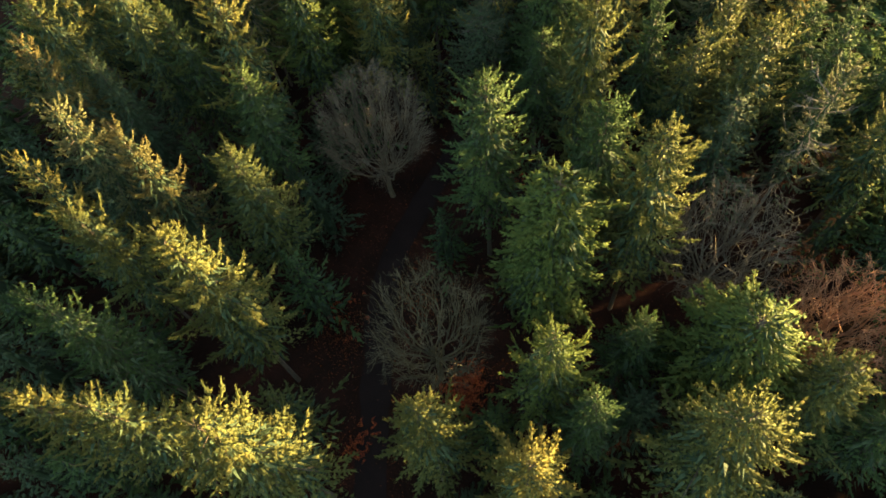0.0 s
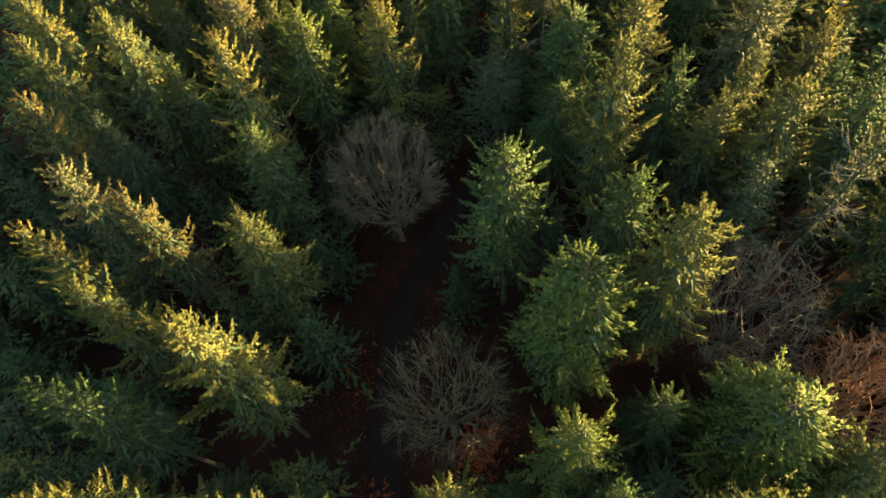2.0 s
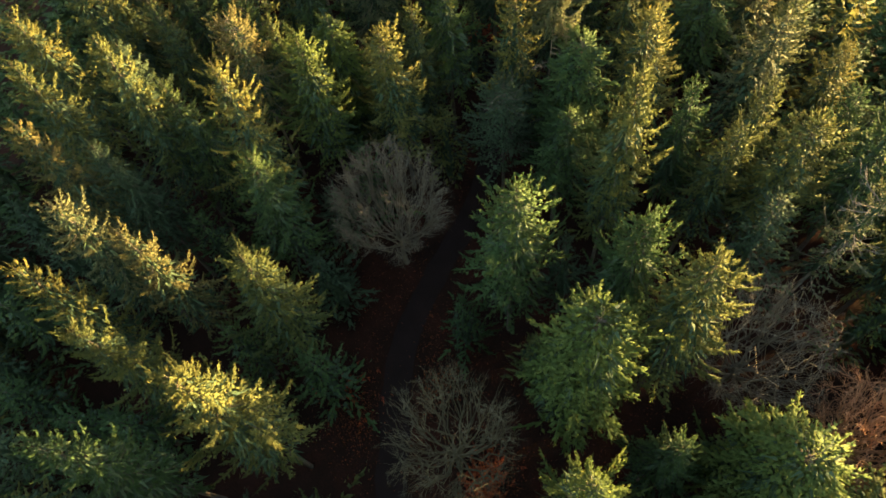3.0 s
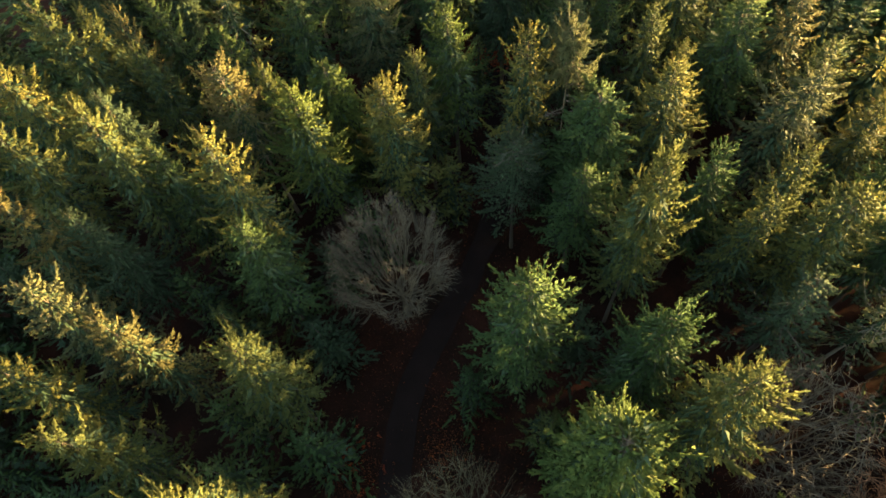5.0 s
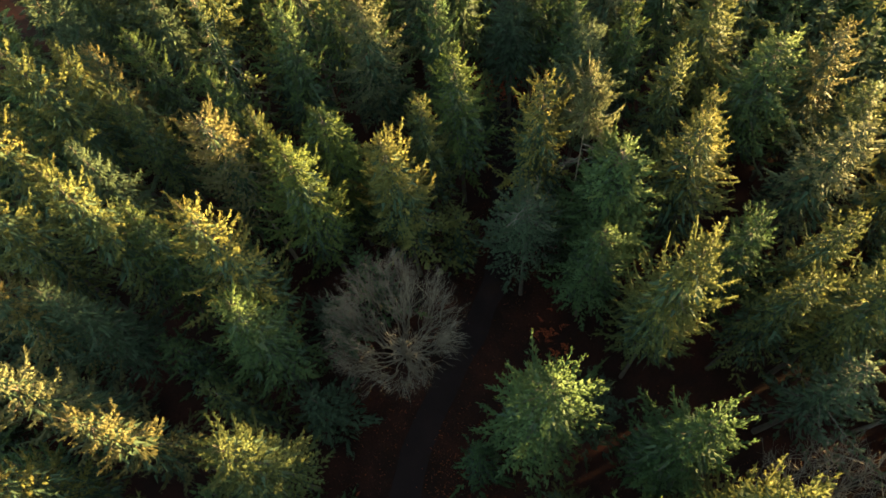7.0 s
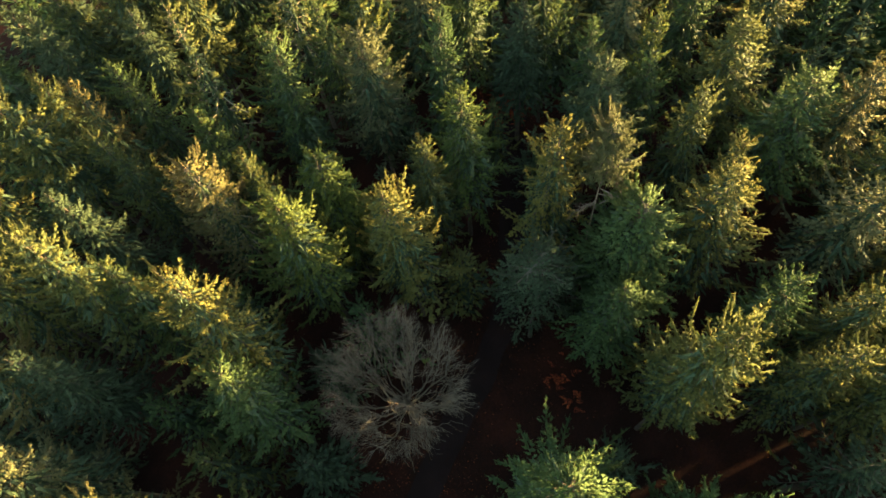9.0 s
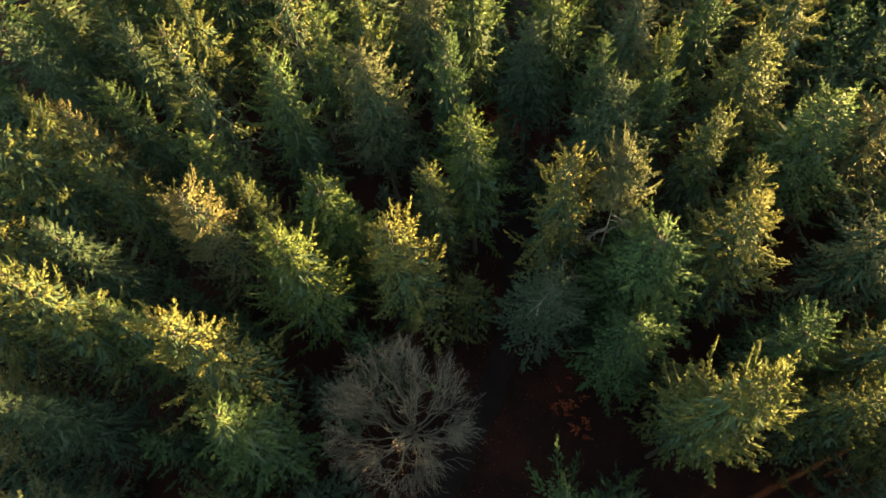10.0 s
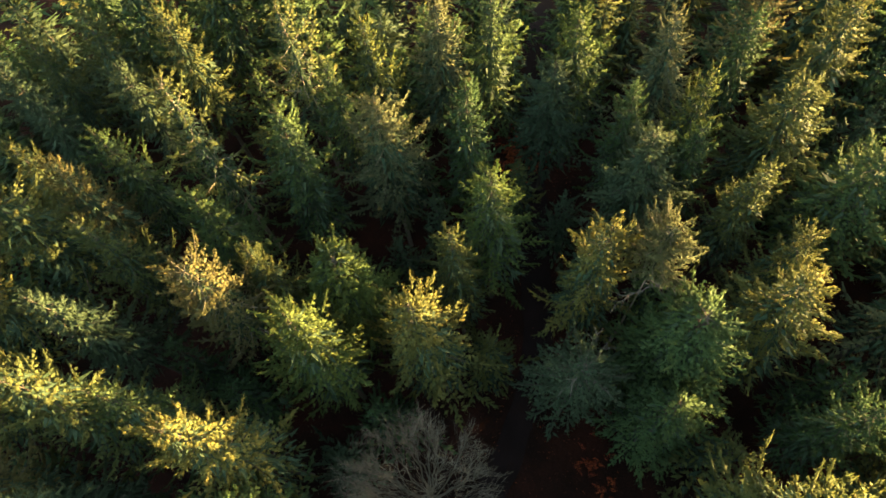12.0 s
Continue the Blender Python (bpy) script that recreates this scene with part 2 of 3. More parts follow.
def conifer_shape(seed, form, grain=1.0):
    """Verts and faces of trunk, limbs, needles and inner growth of a tree 20 m high. grain: coarseness of the sprays."""
    rng = np.random.default_rng(seed)
    is_light = grain > 2.0
    high, kind = 20.0, FORMS[form]
    base, taper, power, wide = kind["base"] * (0.3 if is_light else 1.0), kind["taper"], kind["power"], kind["wide"]      # young trees are green to the ground; the low crowns also block sun
    thin = form in ("sparse", "open")
    lean = rng.normal(0, 0.25, 2)
    up = np.array([0.0, 0.0, 1.0])

    def stem(z):
        u = np.asarray(z, dtype=float) / high
        return np.stack([lean[0] * u * u + 0.08 * np.sin(3 * u + seed), lean[1] * u * u + 0.08 * np.cos(4 * u + seed), u * high], axis=-1)

    levels = np.linspace(0, high, 15)
    trunk = chain(stem(levels), 0.22 * (1 - levels / high) ** 1.0 + 0.010, 7)
    limb_a, limb_b, limb_r0, limb_r1 = [], [], [], []
    sprays, buds = [], []

    def add(at, way, length, width, heart):
        sprays.append((at, way, length, width, heart))

    def bough(root, azimuth, reach, rise, u, g):
        out = np.array([math.cos(azimuth), math.sin(azimuth), 0.0])
        cross = np.array([-out[1], out[0], 0.0])
        sag = rng.uniform(0.08, 0.24) * (1 - 0.7 * u)
        bend = rng.normal(0, 0.14 if form != "dome" else 0.26)
        flick = rng.uniform(0.10, 0.30) if form != "dome" else 0.06

        def axis(s):
            s = np.asarray(s, dtype=float)[..., None]
            return root + out * reach * s + cross * reach * bend * s * s + up * reach * (rise * s - sag * np.sin(s * 2.6) + flick * s ** 4)

        r = 0.008 + 0.008 * reach
        for i in range(2 if thin or form == "crest" else 1):
            limb_a.append(axis(i * 0.5)), limb_b.append(axis(0.5 + i * 0.45))
            limb_r0.append(r * (1 - 0.4 * i)), limb_r1.append(r * (0.6 - 0.4 * i))
        bare = (0.16 if not thin else 0.32) * min(1.0, reach / 2.0)
        if grain > 4:      # a few broad feathers do for a tree far off
            s = (np.arange(9) + rng.uniform(0, 1, 9)) / 9 * 0.85 + 0.1
            fan = np.where(np.arange(9) % 2 == 0, 1.0, -1.0) * rng.uniform(0.2, 0.9, 9)
            add(axis(s), out + cross * fan[:, None] + up * rng.normal(0.0, 0.2, (9, 1)), (1.05 - s) * reach * 0.5 + 0.3, np.full(9, 0.15 + 0.10 * reach), axis(s) - up * 0.3)
            return
        # side twigs, left and right in turn, longest in the inner half, each a clump of sprays
        n = max(4, int(2 * reach * (1 - bare) / (0.24 * g)))
        s = bare + (0.98 - bare) * (np.arange(n) + rng.uniform(0, 1, n)) / n
        side = np.where(np.arange(n) % 2 == 0, 1.0, -1.0)
        far = axis(s + 0.02) - axis(s - 0.02)
        open_angle = np.radians(54 - 26 * s + rng.normal(0, 9, n))
        way = unit(unit(far) * np.cos(open_angle)[:, None] + cross * (side * np.sin(open_angle))[:, None] + up * rng.normal(-0.04 - 0.14 * (1 - u), 0.14, (n, 1)))
        span = kind["feather"] * reach * np.minimum(1.0, 0.45 + s / 0.35) * np.clip((1.03 - s) / 0.80, 0, 1) * rng.uniform(0.6, 1.3, n) + 0.09
        start = axis(s)
        ends = start + way * span[:, None] - up * (0.16 * span * (1.2 - u))[:, None]
        pieces = np.maximum(1, np.round(span / (0.24 * g)).astype(int))
        which = np.repeat(np.arange(n), pieces)
        order = np.concatenate([np.arange(k) for k in pieces])
        long = (span / pieces)[which]
        from_here = start[which] + (ends - start)[which] * (order / pieces[which])[:, None]
        veer = way[which] + np.cross(way[which], up) * (np.where(order % 2 == 0, kind["veer"], -kind["veer"]) * (pieces[which] > 1) + rng.normal(0, 0.15, len(which)))[:, None] + up * rng.normal(0.10, 0.22, (len(which), 1))
        buds.append((from_here, from_here + unit(veer) * (long * rng.uniform(0.8, 1.15, len(which)) + 0.04)[:, None], np.clip(1.35 * kind["fat"] * long, 0.042, 0.090) * g ** 0.5 * rng.uniform(0.8, 1.25, len(which))))
        m = np.maximum(3, (span / (0.050 * g)).astype(int))
        which = np.repeat(np.arange(n), m)
        q = (np.concatenate([np.arange(k) for k in m]) + rng.uniform(0.2, 1.0, len(which))) / m[which]
        here = start[which] + (ends - start)[which] * q[:, None]
        around = unit(np.cross(way[which], rng.normal(0, 1, (len(which), 3)))) + up * 0.3
        add(here, way[which] * 0.7 + around * 0.8, rng.uniform(0.075, 0.125, len(which)) * g ** 0.6 * (1.1 - 0.3 * q), rng.uniform(0.030, 0.048, len(which)) * g ** 0.7,
            (start + way * (span * 0.35)[:, None] - up * 0.08)[which])
        # upright tufts at the ends of the twigs and of the bough
        tufts = np.concatenate([ends[rng.uniform(0, 1, n) < kind["clump"] * (0.6 if g < 1.4 else 0.3)], axis(np.array([0.90, 1.0]))])
        k = 6 if g < 1.4 else 3
        which = np.repeat(np.arange(len(tufts)), k)
        lift = unit(out * 0.55 + up * (0.25 + 0.55 * u))
        add(tufts[which] + rng.normal(0, 0.05, (len(which), 3)) * g, lift + rng.normal(0, 0.50, (len(which), 3)),
            rng.uniform(0.09, 0.15, len(which)) * g ** 0.6, rng.uniform(0.030, 0.050, len(which)) * g ** 0.7, tufts[which] - lift * 0.10)
        buds.append((axis(np.array([0.62, 0.78])), axis(np.array([0.92, 1.04])) + up * 0.03, np.array([0.07, 0.06]) * g ** 0.7))
        # the shoot that leads the bough on
        lead = axis(np.array([0.80, 0.95]))
        add(lead, np.stack([axis(1.0) - axis(0.8)] * 2) + up * 0.04, np.array([0.17, 0.20]) * reach ** 0.5 * min(g, 1.3), np.full(2, 0.030) * g, lead - up * 0.1)
        # hanging branchlets under the older boughs
        if u < 0.75:
            m = max(2, int(reach * 8 / g))
            pick = rng.integers(0, n, m)
            hung = start[pick] + way[pick] * (span[pick] * rng.uniform(0.1, 1.0, m))[:, None] - up * 0.04
            add(hung, -up + out * 0.45 + rng.normal(0, 0.28, (m, 3)), rng.uniform(0.12, 0.22, m) * min(g, 1.6), rng.uniform(0.04, 0.065, m) * g ** 0.7, hung - out * 0.2)

    z = base * high
    lobes = rng.uniform(0, 2 * np.pi, 3)
    while z < high * (0.975 if form != "dome" else 0.955):
        u = (z / high - base) / (1 - base)
        profile = min(1.0, 0.72 + 1.6 * u) * min(1.0, ((1 - u) / taper) ** power) + 0.03
        step = rng.uniform(0.84, 1.16)      # longer and shorter whorls give the outline its steps
        count = max(3, kind["boughs"] + int(rng.integers(-1, 2)) - (2 if is_light else 0))
        turn0 = rng.uniform(0, 2 * np.pi)
        g = grain * (1.0 if u > 0.45 else 1.25 if u > 0.25 else 1.65)
        for k in range(count):
            azimuth = turn0 + 2 * np.pi * k / count + rng.normal(0, 0.16)
            lobe = 1 + 0.15 * math.sin(azimuth * 2 + lobes[0] + z * 0.35) + 0.10 * math.sin(azimuth * 3 + lobes[1] - z * 0.5)
            reach = wide * profile * lobe * step * (rng.uniform(0.60, 1.30) if form not in ("dome", "crest", "open") else rng.uniform(0.78, 1.14))
            if reach < 0.12:
                continue
            bough(stem(z + rng.uniform(-0.2, 0.2)), azimuth, reach, kind["rising"] * u ** 1.6 - 0.26 * (1 - u) + rng.normal(0, 0.09), u, g)
        z += (1.15 - 0.66 * u) * (1.0 if u > 0.3 else 1.35) * (2.0 if is_light else 1.0) * rng.uniform(0.8, 1.2) * (1.2 if thin else 0.55 if form == "crest" else 0.85 if form == "dome" else 1.0)
    # old dense growth inside the crown: hides the trunk, stops light, darkens gaps
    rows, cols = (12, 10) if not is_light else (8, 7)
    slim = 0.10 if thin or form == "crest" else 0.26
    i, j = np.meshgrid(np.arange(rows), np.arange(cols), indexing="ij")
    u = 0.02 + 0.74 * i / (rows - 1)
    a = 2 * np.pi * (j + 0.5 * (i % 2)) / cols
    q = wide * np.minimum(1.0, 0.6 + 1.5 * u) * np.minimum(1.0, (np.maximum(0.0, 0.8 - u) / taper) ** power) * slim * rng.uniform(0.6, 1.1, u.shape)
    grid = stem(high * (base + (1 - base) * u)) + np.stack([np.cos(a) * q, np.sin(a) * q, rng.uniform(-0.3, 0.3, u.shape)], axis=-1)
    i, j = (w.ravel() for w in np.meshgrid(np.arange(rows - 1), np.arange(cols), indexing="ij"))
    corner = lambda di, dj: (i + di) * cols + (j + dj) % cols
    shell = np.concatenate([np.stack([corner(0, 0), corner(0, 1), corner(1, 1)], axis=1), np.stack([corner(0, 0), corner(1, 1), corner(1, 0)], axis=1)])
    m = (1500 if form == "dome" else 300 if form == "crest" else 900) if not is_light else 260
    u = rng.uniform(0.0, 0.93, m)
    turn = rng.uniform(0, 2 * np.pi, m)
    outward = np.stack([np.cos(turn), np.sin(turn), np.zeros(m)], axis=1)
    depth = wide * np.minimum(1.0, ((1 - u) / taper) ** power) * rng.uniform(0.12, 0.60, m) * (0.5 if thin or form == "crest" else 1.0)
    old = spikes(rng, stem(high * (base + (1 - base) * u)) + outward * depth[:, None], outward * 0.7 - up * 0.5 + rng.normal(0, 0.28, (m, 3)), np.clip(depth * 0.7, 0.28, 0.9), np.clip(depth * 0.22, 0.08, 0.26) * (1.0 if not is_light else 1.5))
    m = 40 if form not in ("dome", "crest") else 10      # the leader
    tip = stem(high * rng.uniform(0.945, 1.0, m))
    add(tip, rng.normal(0, 0.5, (m, 3)) + up * 1.0, rng.uniform(0.14, 0.30, m), np.full(m, 0.045), tip - up * 0.1)
    limbs = tubes(limb_a, limb_b, np.array(limb_r0), np.array(limb_r1), 3)
    at, way, length, width, heart = (np.concatenate(c) for c in zip(*sprays))
    v2, f2, heart2 = spindles(rng, *(np.concatenate(c) for c in zip(*buds))) if buds else (np.zeros((0, 3)), np.zeros((0, 3), dtype=int), np.zeros((0, 3)))
    v, f = joined([spikes(rng, at, way, length, width), (v2, f2)])
    return trunk, limbs, (v, f, crown_normals(v, np.concatenate([np.repeat(heart, 3, axis=0), heart2]), stem(np.linspace(0, high, 41))[:, :2], high)), joined([(grid.reshape(-1, 3), shell), old])


SHAPES = {}      # shared by all trees of a form
for form, seeds in (("spire", (11, 12, 13, 14, 15)), ("broad", (21, 22, 23)), ("dome", (31, 32)), ("sparse", (41, 42)), ("open", (61, 62, 63)), ("crest", (51, 52))):
    for number, seed in enumerate(seeds):
        t, l, n, h = conifer_shape(seed, form, {"spire": 1.18, "broad": 1.23, "dome": 1.50}.get(form, 1.2))
        if number < 2 and form != "open":      # a lighter build for the shaded trees between
            t2, l2, n2, h2 = conifer_shape(seed + 50, form, 2.8)
            t3, l3, n3, h3 = conifer_shape(seed + 80, form, 5.0)
            SHAPES[form + " edge", number] = (mesh_from("trunk", *t3, BARK, True), mesh_from("branchwork", *l3, BARK), mesh_from("crown", *n3[:2], NEEDLES["green"], True, n3[2]), mesh_from("inner_growth", *h3, SHADED_OLD_NEEDLES, True))
            SHAPES[form + " fill", number] = (mesh_from("trunk", *t2, BARK, True), mesh_from("branchwork", *l2, BARK), mesh_from("crown", *n2[:2], NEEDLES["green"], True, n2[2]), mesh_from("inner_growth", *h2, SHADED_OLD_NEEDLES, True))
        SHAPES[form, number] = (mesh_from("trunk", *t, BARK, True), mesh_from("branchwork", *l, BARK), mesh_from("crown", *n[:2], NEEDLES["green"], True, n[2]), mesh_from("inner_growth", *h, SHADED_OLD_NEEDLES, True))
VARIANTS = {"spire": 5, "broad": 3, "open": 3, "dome": 2, "sparse": 2, "crest": 2}
SPREAD = 1.10
placed = []      # foot and crown radius of every tree, to keep the rest of the wood clear of them
COLOUR_WORDS = {"green": "dark green", "gold": "sun-tinted yellow-green", "blue": "bluish green", "bronze": "rusty bronze-tipped", "bright": "bright green", "pale": "thin pale tan-green"}
FORM_WORDS = {"spire": "narrow pointed", "broad": "broad bushy", "dome": "round-topped", "sparse": "sparse half-bare", "open": "open bare-stemmed", "crest": "bare-stemmed high-crowned"}
tree_dice = random.Random(5)


def conifer(x, y, top, radius, tone="green", form="spire", lean=(0.0, 0.0), bark=None, words="", fill=""):
    """A conifer with its tip at x, y, top; lean: degrees about x and y."""
    number = tree_dice.randrange(2 if fill else VARIANTS[form])
    spin = tree_dice.uniform(0, 360)
    foot_x, foot_y = x - top * math.sin(radians(lean[1])), y + top * math.sin(radians(lean[0]))
    natural = 4.2 if form == "dome" else 3.7
    wider = radius * (1.05 if form == "dome" else SPREAD) / natural
    tree = new("conifer")
    tree.matrix_basis = pose(foot_x, foot_y, -0.05, lean[0], lean[1], 0) @ pose(0, 0, 0, 0, 0, spin) @ Matrix.Diagonal((wider, wider, (top + 0.05) / 20.0, 1))
    label = words or f"{COLOUR_WORDS[tone]} {FORM_WORDS[form]} conifer standing in a dense wood"
    tagged(tree, label, "conifer tree", "conifers of the wood")
    for name, me in zip(("trunk", "branchwork", "crown", "inner_growth"), SHAPES[form + fill, number]):
        if fill and name == "branchwork":
            continue
        ob = new(name, me)
        ob.parent = tree
        if name == "branchwork":
            tagged(ob, kind="stuff")
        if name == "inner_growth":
            tagged(ob, "old needles inside the crown, darkened for the shade there", kind="stuff")
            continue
        slot = ob.material_slots[0]
        slot.link = "OBJECT"
        slot.material = NEEDLES[tone] if name == "crown" else (bark or BARK)
    placed.append((foot_x, foot_y, radius))
    return tree


def dead_limbs(tree, low, high, count, reach, seed):
    """Bleached bare limbs, each forking, on the upper stem of a conifer; low and high as shares of its height."""
    rng = np.random.default_rng(seed)
    size = tree.matrix_basis.to_scale()
    for k in range(count):
        azimuth = rng.uniform(0, 2 * np.pi)
        way = np.array([math.cos(azimuth), math.sin(azimuth), rng.uniform(0.10, 0.45)])
        p = np.array([0, 0, 20.0 * (low + (high - low) * (k + 0.5) / count)]) * size[2]
        q = p + unit(way) * reach * rng.uniform(0.7, 1.15)
        main = p + (q - p) * np.linspace(0, 1, 5)[:, None]
        main[1:] += rng.normal(0, 0.05, (4, 3))
        pieces = [chain(main, np.linspace(0.045, 0.015, 5), 5)]
        for j in (1, 2, 2, 3, 3, 4):
            off = unit(way + rng.normal(0, 0.5, 3))
            tip = main[j] + off * reach * rng.uniform(0.25, 0.5)
            pieces.append(chain([main[j], (main[j] + tip) / 2 + rng.normal(0, 0.03, 3), tip], [0.020, 0.015, 0.009], 4))
        v, f = joined(pieces)
        limb = new("dead_limb", mesh_from("dead_limb", v / np.array(size), f, DEAD_WOOD))
        limb.parent = tree
        tagged(limb, "bare bleached limb", kind="stuff")
    return tree


# ---- bare broadleaved trees ----
def curve(rng, p, q, way, n, wander):
    """n + 1 points from p, leaving along way, to q."""
    reach = np.linalg.norm(q - p)
    s = np.linspace(0, 1, n + 1)[:, None]
    c = p + unit(way) * reach * 0.5
    pts = p * (1 - s) ** 2 + c * 2 * s * (1 - s) + q * s * s
    pts[1:-1] += rng.normal(0, wander * reach, (n - 1, 3)) if n > 1 else 0
    return pts


def bare_tree(x, y, seed, high, wide, bark, words, limbs=24, ragged=0.20):
    """A short trunk, limbs that fan out and up to a rounded crown, each with branches that split into fine twigs."""
    rng = np.random.default_rng(seed)
    tree = new("bare_tree")
    tree.matrix_basis = pose(x, y, -0.05)
    tagged(tree, words, "bare tree")
    fork, is_full = high * 0.26, ragged < 0.25
    middle, shape = np.array([0, 0, high * 0.64]), np.array([wide, wide, high * 0.37])
    trunk_pts = [np.array([0.10 * math.sin(k * 1.3 + seed), 0.10 * math.cos(k * 1.7 + seed) - 0.1, fork * 1.5 * k / 6]) for k in range(7)]
    part = new("trunk", mesh_from("trunk", *chain(trunk_pts, [0.27, 0.22, 0.20, 0.18, 0.16, 0.13, 0.10], 8), bark, True))
    part.parent = tree
    for i in range(limbs):
        azimuth = i * 2.39996 + rng.normal(0, 0.15)
        steep = 1 - (i + 0.5) / limbs * 1.22           # 1 straight up, below 0 under the horizontal
        flat = math.sqrt(max(0.0, 1 - steep * steep))
        heading = np.array([math.cos(azimuth) * flat, math.sin(azimuth) * flat, steep])
        end = middle + heading * shape * rng.uniform(0.72, 0.88)
        begin = trunk_pts[3] + (trunk_pts[6] - trunk_pts[3]) * rng.uniform(0, 1) * (0.4 + 0.6 * max(0, steep))
        pts = curve(rng, begin, end, heading * [0.9, 0.9, 0.4] + [0, 0, 0.42] + rng.normal(0, 0.6 * max(0.0, ragged - 0.2), 3), 8, 0.055 * ragged)
        r = rng.uniform(0.045, 0.075) if is_full else rng.uniform(0.060, 0.090)
        limb = new("limb", mesh_from("limb", *chain(pts, np.linspace(r, 0.014, 9), 5), bark, True))
        limb.parent = tree
        fine = []
        for j in range(15 if is_full else 9):
            s = rng.uniform(0.25, 0.97)
            k = min(int(s * 8), 7)
            p = pts[k] + (pts[k + 1] - pts[k]) * (s * 8 - k)
            along = unit(pts[k + 1] - pts[k])
            goal = unit(heading + rng.normal(0, ragged, 3) + [0, 0, 0.06])
            q = middle + goal * shape * rng.uniform(0.70, 0.97)
            short = rng.uniform(0.55, 1.0)
            q = p + (q - p) * short
            branch = curve(rng, p, q, along * 0.6 + unit(q - p) + rng.normal(0, 0.7 * ragged, 3), 5, 0.08 * ragged)
            fine.append(chain(branch, np.linspace(0.019 if is_full else 0.026, 0.009 if is_full else 0.011, 6), 3))
            for _ in range(5 if is_full else 4):
                k2 = rng.integers(1, 6)
                p2 = branch[k2]
                to2 = unit(unit(branch[k2] - branch[k2 - 1]) + unit((p2 - middle) / shape) * 0.9 + rng.normal(0, 0.30, 3) + [0, 0, 0.15])
                q2 = p2 + to2 * rng.uniform(0.4, 1.1)
                rel = (q2 - middle) / shape
                size = np.linalg.norm(rel)
                if size > 1.04:
                    q2 = middle + rel / size * rng.uniform(0.96, 1.05) * shape
                twig = curve(rng, p2, q2, to2, 2, 0.08)
                fine.append(chain(twig, [0.010, 0.008, 0.006], 3))
                for _ in range(2):
                    m = rng.integers(1, 3)
                    to3 = unit(to2 + rng.normal(0, 0.50, 3) + [0, 0, 0.2])
                    fine.append(chain([twig[m], twig[m] + to3 * rng.uniform(0.2, 0.5)], [0.008, 0.006], 3))
        twigs = new("twig_spray", mesh_from("twig_spray", *joined(fine), bark))
        twigs.parent = limb
        tagged(twigs, kind="stuff")
    placed.append((x, y, wide * 0.8))
    return tree


# ---- the ground and the track ----
def sheet(name, size, cells, material):
    """A gently uneven ground sheet, flat enough to stand on; coarse far out."""
    half = np.sinh(np.linspace(-3.6, 3.6, cells)) / math.sinh(3.6) * size
    gx, gy = np.meshgrid(half, half + 25)
    gz = np.array([0.10 * noise.noise((a * 0.12, b * 0.12, 0)) for a, b in zip(gx.ravel(), gy.ravel())])
    verts = np.stack([gx.ravel(), gy.ravel(), gz - 0.05], axis=1)
    i = (np.arange(cells - 1)[:, None] * cells + np.arange(cells - 1)[None]).ravel()
    return new(name, mesh_from(name, verts, np.stack([i, i + 1, i + cells + 1, i + cells], axis=1), material, True))


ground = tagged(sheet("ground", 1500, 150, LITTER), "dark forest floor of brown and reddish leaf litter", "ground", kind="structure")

# centre line of the track and its half width
TRACK_LINE = [(-9.0, -40.0), (-9.6, -5.0), (-9.4, 8.0), (-9.3, 16.0), (-9.4, 21.5), (-8.4, 26.0), (-6.5, 29.5), (-4.8, 33.0), (-2.6, 37.0), (-1.0, 42.0), (-0.8, 50.0), (-0.4, 60.0), (1.5, 75.0), (3.0, 110.0)]


def track_x(y):
    ys, xs = [p[1] for p in TRACK_LINE], [p[0] for p in TRACK_LINE]
    return float(np.interp(y, ys, xs))


def track_mesh():
    ys = np.arange(-40, 110, 0.8)
    smooth = np.array([np.mean([track_x(y + d) for d in (-2.5, -1.2, 0, 1.2, 2.5)]) for y in ys])
    verts, faces, across = [], [], np.linspace(-1, 1, 7)
    for y, cx in zip(ys, smooth):
        for k in across:
            w = 1.15 + 0.40 * noise.noise((y * 0.4, k * 2, 3))
            verts.append((cx + k * w, y, 0.075 - 0.05 * k * k))
    n = len(across)
    for r in range(len(ys) - 1):
        for c in range(n - 1):
            faces.append((r * n + c, r * n + c + 1, (r + 1) * n + c + 1, (r + 1) * n + c))
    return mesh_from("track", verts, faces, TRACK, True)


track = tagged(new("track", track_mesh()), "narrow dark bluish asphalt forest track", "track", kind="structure")


